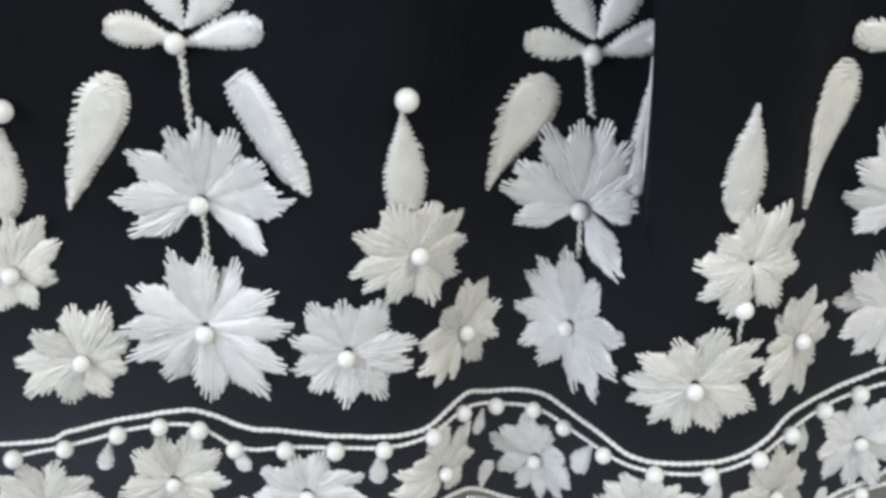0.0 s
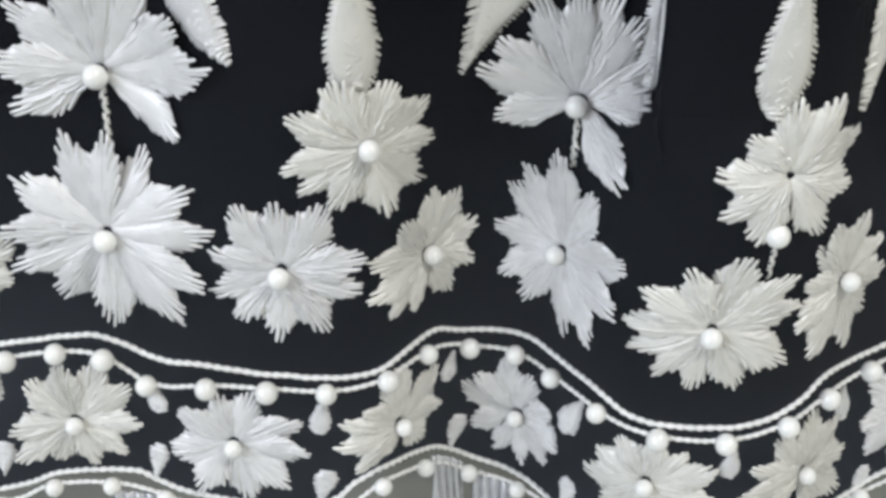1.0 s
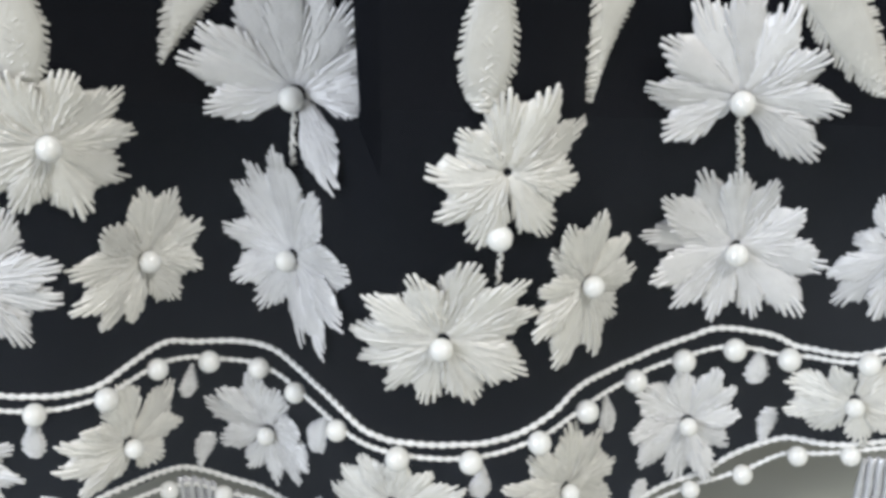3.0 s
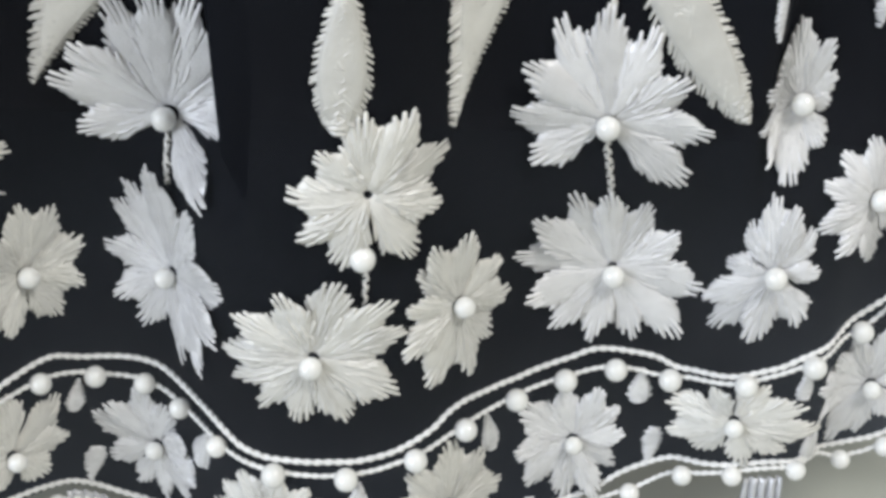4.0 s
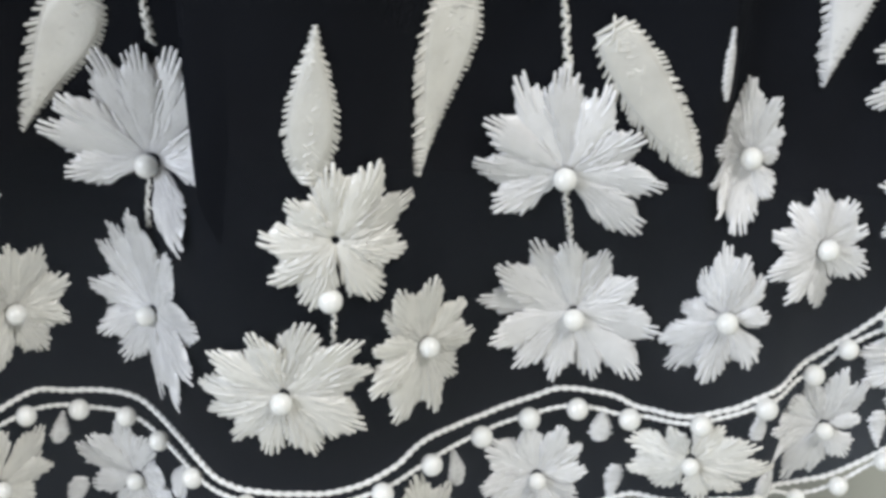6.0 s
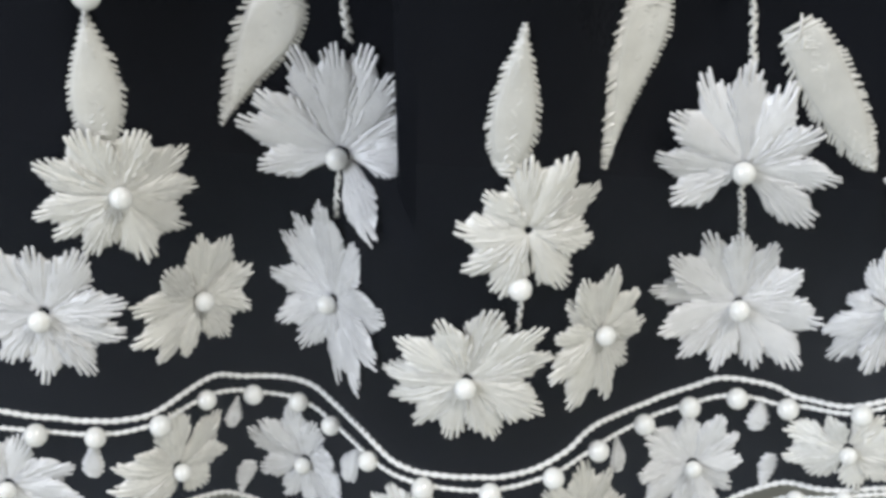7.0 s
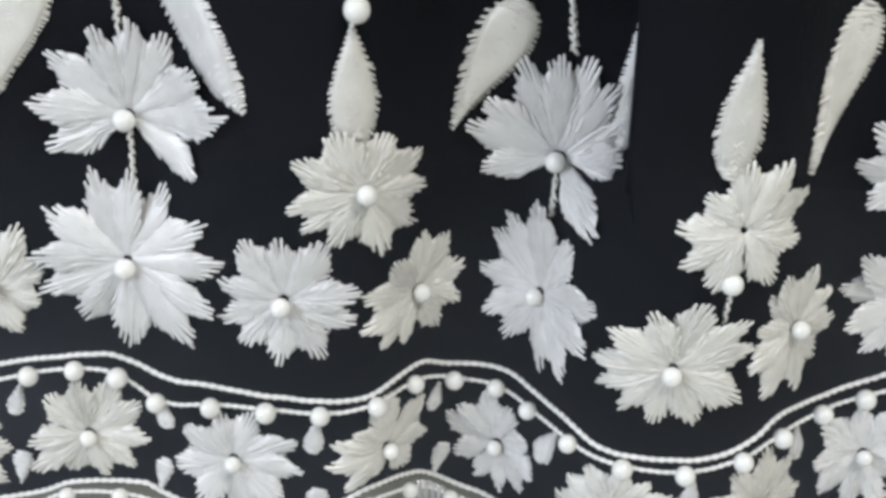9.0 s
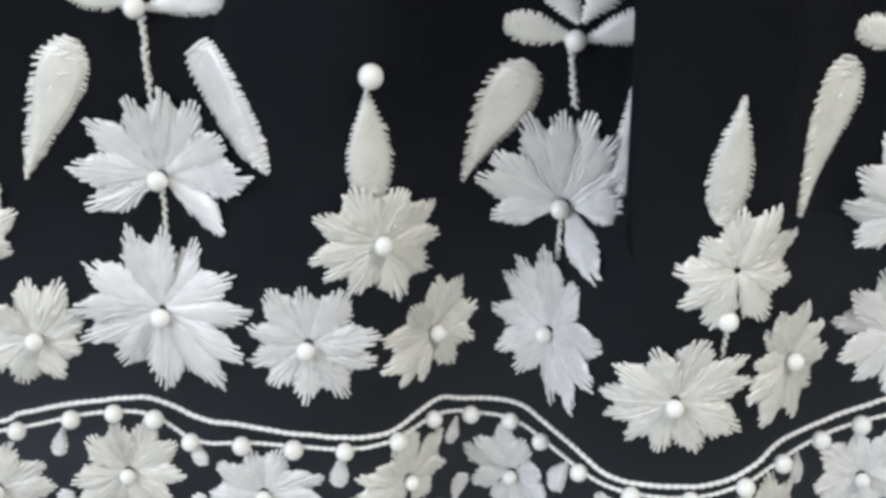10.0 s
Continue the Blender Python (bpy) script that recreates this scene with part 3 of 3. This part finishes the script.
blossom(131.8, -113.8, [(8.0, 4.8), (45.0, 6.8), (76.0, 11.0), (100.0, 14.3), (130.0, 13.0), (160.0, 12.0), (195.0, 12.0), (225.0, 13.0), (262.0, 12.5), (302.0, 8.0)], (0, 0, 1.94), 'full', WHITE)
blossom(146.6, -130.0, [(12.0, 9.6), (56.0, 10.3), (101.0, 10.9), (133.0, 11.3), (159.0, 11.4), (193.0, 11.5), (235.0, 10.7), (276.0, 12.7), (328.0, 12.1)], (0, 0, 1.94), 'full', WHITE)
blossom(166.2, -96.8, [(2.0, 17.0), (33.0, 17.0), (60.0, 17.0), (88.0, 17.0), (115.0, 17.0), (142.0, 17.0), (170.0, 17.0), (205.0, 17.0), (318.0, 17.0)], (0, 0, 2.02), 'fan', WHITE)
blossom(174.3, -121.2, [(5.0, 17.5), (35.0, 17.5), (62.0, 17.5), (90.0, 17.5), (116.0, 17.5), (145.0, 17.5), (175.0, 17.5), (203.0, 17.5), (232.0, 17.5), (262.0, 17.5), (295.0, 17.5), (330.0, 17.5)], (0, -1, 2.02), 'full', WHITE)
blossom(-92.2, -189.1, [(5.0, 13.5), (36.0, 13.5), (70.0, 13.5), (104.0, 13.5), (140.0, 13.5), (176.0, 13.5), (215.0, 13.5), (250.0, 13.5), (290.0, 13.5), (328.0, 13.5)], (0, -0.6, 1.76), 'full', CREAM)
blossom(-61.6, -182.2, [(0.0, 12.6), (35.0, 14.6), (63.0, 15.4), (96.0, 13.2), (138.0, 11.5), (194.0, 12.7), (220.0, 15.7), (247.0, 11.3), (288.0, 10.4), (324.0, 11.2)], (0, -0.6, 1.76), 'full', CREAM)
blossom(-30.9, -183.7, [(28.0, 13.6), (71.0, 12.5), (102.0, 11.7), (140.0, 11.9), (194.0, 12.4), (234.0, 13.0), (277.0, 14.0), (314.0, 13.7), (356.0, 13.7)], (0, -0.6, 1.76), 'full', WHITE)
blossom(-0.5, -182.7, [(30.0, 12.8), (94.0, 13.2), (137.0, 10.2), (159.0, 12.6), (189.0, 13.1), (215.0, 11.6), (236.0, 6.5), (311.0, 9.9), (355.0, 11.3)], (0, -0.6, 1.76), 'full', CREAM)
blossom(22.9, -188.6, [(22.0, 9.5), (74.0, 10.7), (102.0, 14.4), (131.0, 13.7), (151.0, 13.8), (197.0, 10.0), (253.0, 10.6), (280.0, 11.8), (305.0, 12.1), (342.0, 11.6)], (0, -0.6, 1.76), 'full', WHITE)
blossom(46.9, -187.9, [(19.0, 13.1), (53.0, 10.5), (81.0, 10.6), (120.0, 10.5), (160.0, 11.0), (195.0, 13.0), (232.0, 12.5), (268.0, 12.0), (305.0, 12.5), (345.0, 13.0)], (0, -0.6, 1.76), 'full', CREAM)
blossom(77.7, -190.2, [(0.0, 12.7), (49.0, 12.0), (92.0, 14.5), (130.0, 14.5), (156.0, 15.2), (178.0, 15.8), (220.0, 11.0), (292.0, 14.2), (319.0, 16.5)], (0, -0.6, 1.76), 'full', CREAM)
blossom(101.3, -183.7, [(8.0, 9.6), (45.0, 11.3), (72.0, 13.2), (103.0, 12.3), (142.0, 13.4), (188.0, 11.8), (230.0, 13.0), (267.0, 14.5), (293.0, 14.3), (324.0, 10.5)], (0, -0.6, 1.76), 'full', WHITE)
blossom(129.6, -174.0, [(26.0, 12.1), (68.0, 9.3), (130.0, 7.7), (175.0, 12.6), (204.0, 13.1), (233.0, 10.8), (289.0, 9.4), (327.0, 11.0), (354.0, 14.7)], (0, -0.6, 1.76), 'full', CREAM)
blossom(156.8, -171.1, [(20.0, 6.9), (62.0, 12.2), (87.0, 13.9), (117.0, 12.3), (144.0, 14.5), (168.0, 16.7), (201.0, 14.0), (245.0, 13.7), (265.0, 11.0), (314.0, 9.2)], (0, -0.6, 1.76), 'full', WHITE)
blossom(173.6, -153.0, [(5.0, 13.5), (36.0, 13.5), (70.0, 13.5), (104.0, 13.5), (140.0, 13.5), (176.0, 13.5), (215.0, 13.5), (250.0, 13.5), (290.0, 13.5), (328.0, 13.5)], (0, -0.6, 1.76), 'full', WHITE)
bud_flower(-50.6, -77.7, ((-51.0, -77.3, -64.2, -74.6, 3.2, CREAM), (-49.0, -75.2, -55.2, -63.0, 3.2, WHITE), (-48.4, -75.0, -38.6, -64.0, 3.4, WHITE), (-49.0, -78.2, -33.0, -73.8, 3.2, WHITE)), 71)
bud_flower(30.1, -84.1, ((29.6, -84.0, 16.3, -81.4, 3.0, CREAM), (30.7, -81.2, 23.1, -70.0, 3.2, WHITE), (31.3, -81.0, 38.2, -70.0, 3.2, WHITE), (31.8, -84.5, 44.3, -79.4, 3.2, WHITE)), 72)
bud_flower(94.5, -81.5, ((94.0, -81.2, 80.4, -78.2, 3.0, CREAM), (94.8, -78.8, 88.0, -67.4, 3.2, WHITE), (95.4, -78.6, 103.2, -68.0, 3.2, WHITE), (96.0, -82.0, 109.2, -80.4, 3.1, CREAM)), 73)

# ---- single pearls ----
for x, z, r in ((-7.3, -86.9, 2.35), (-85.8, -91.5, 2.35), (61.9, -132.6, 2.05)):
    spot = on_cloth(x / 1000, z / 1000, [(0, 0, 0)])[0]
    tip = holder("pearl", spot, "single glossy cream pearl sewn on black cloth", "pearl", "single pearls")
    bead(tip, x / 1000, z / 1000, 0, 0, r / 1000, 0.9)

# ---- small stitched drops between the cords ----
DROP = "small white satin-stitched drop below the pearl cord"
for i, (x0, z0, x1, z1, w) in enumerate(((-74.9, -171, -77.4, -179, 1.7), (-45.2, -172, -45, -178.5, 2.0), (-13.7, -172, -14.8, -181, 1.9), (9.6, -173, 8.2, -180, 1.8), (35.2, -176.7, 31.9, -187.2, 2.6), (83.8, -172.5, 85.8, -182.5, 1.8), (62.1, -178.5, 61.8, -186, 1.9), (112.7, -167, 112.9, -175, 2.2), (141.0, -161.5, 141.4, -169, 1.7), (162.9, -151.5, 163.7, -159, 1.3))):
    leaf(x1, z1, x0, z0, w * 1.05, "tear", DROP, 40 + i, teeth=(0.05, 0.05), group="stitched drops between the cords")
SPRIG = "small white serrated stitched leaf above the hem cord"
for i, (x0, z0, x1, z1, w) in enumerate(((116.9, -180.5, 116.6, -190, 1.7), (145.2, -179.2, 146.6, -186.6, 3.0), (167, -167, 168.6, -176, 1.6), (-45.4, -186.5, -47.3, -195.5, 1.8), (11.4, -189.5, 9.3, -198, 2.0), (-13.2, -190, -15, -198, 2.2), (34.1, -197.8, 33, -206.4, 2.2), (94.3, -197.5, 93.6, -206, 1.6), (-76.3, -188.5, -77.8, -197, 2.0))):
    leaf(x0, z0, x1, z1, w, "blunt" if w > 2.5 else "tear", SPRIG, 60 + i, teeth=(0.1, 0.35), group="small leaves along the hem")


# ---- silvery strips under the hem cord, modelled in place of reflections in the tabletop ----
STREAK = material("silver_streak", (0.62, 0.63, 0.66), rough=0.22, metal=0.35, noise_scale=300, spread=0.18, bump=0.5, bump_scale=900)


def reflection_strip(x0, x1, top0, top1, low):
    """A short pleated strip from the hem to just over the table, shaped to pass for a reflection."""
    n, rows = 40, 10
    verts, faces = [], []
    for i in range(n):
        t = i / (n - 1)
        u = (x0 + (x1 - x0) * t) / 1000
        top = (top0 + (top1 - top0) * t) / 1000
        for j in range(rows):
            k = j / (rows - 1)
            z = top + (low / 1000 - top) * k
            h = 0.0004 + 0.0006 * math.sin(t * 26 + 0.6 * math.sin(7 * k)) + 0.0015 * k
            verts.append(on_cloth(u, z, [(0, 0, h)])[0])
    for i in range(n - 1):
        for j in range(rows - 1):
            a = i * rows + j
            faces.append((a, a + rows, a + rows + 1, a + 1))
    ob = mesh_object("reflection_strip", verts, faces, STREAK, None, "", verts[n // 2 * rows])
    mod = ob.modifiers.new("thickness", "SOLIDIFY")
    mod.thickness = 0.0003
    return tagged(ob, "pleated silver strip standing in for a table reflection under the hem", "ribbon", "satin tabs under the hem")


for row in ((5.5, 12.0, -197.0, -202.0, -215.5), (14.5, 23.5, -204.0, -208.0, -216.0), (-56, -47, -199.5, -199.5, -214.0), (133.5, 140.5, -186.5, -186.5, -197.5)):
    reflection_strip(*row)
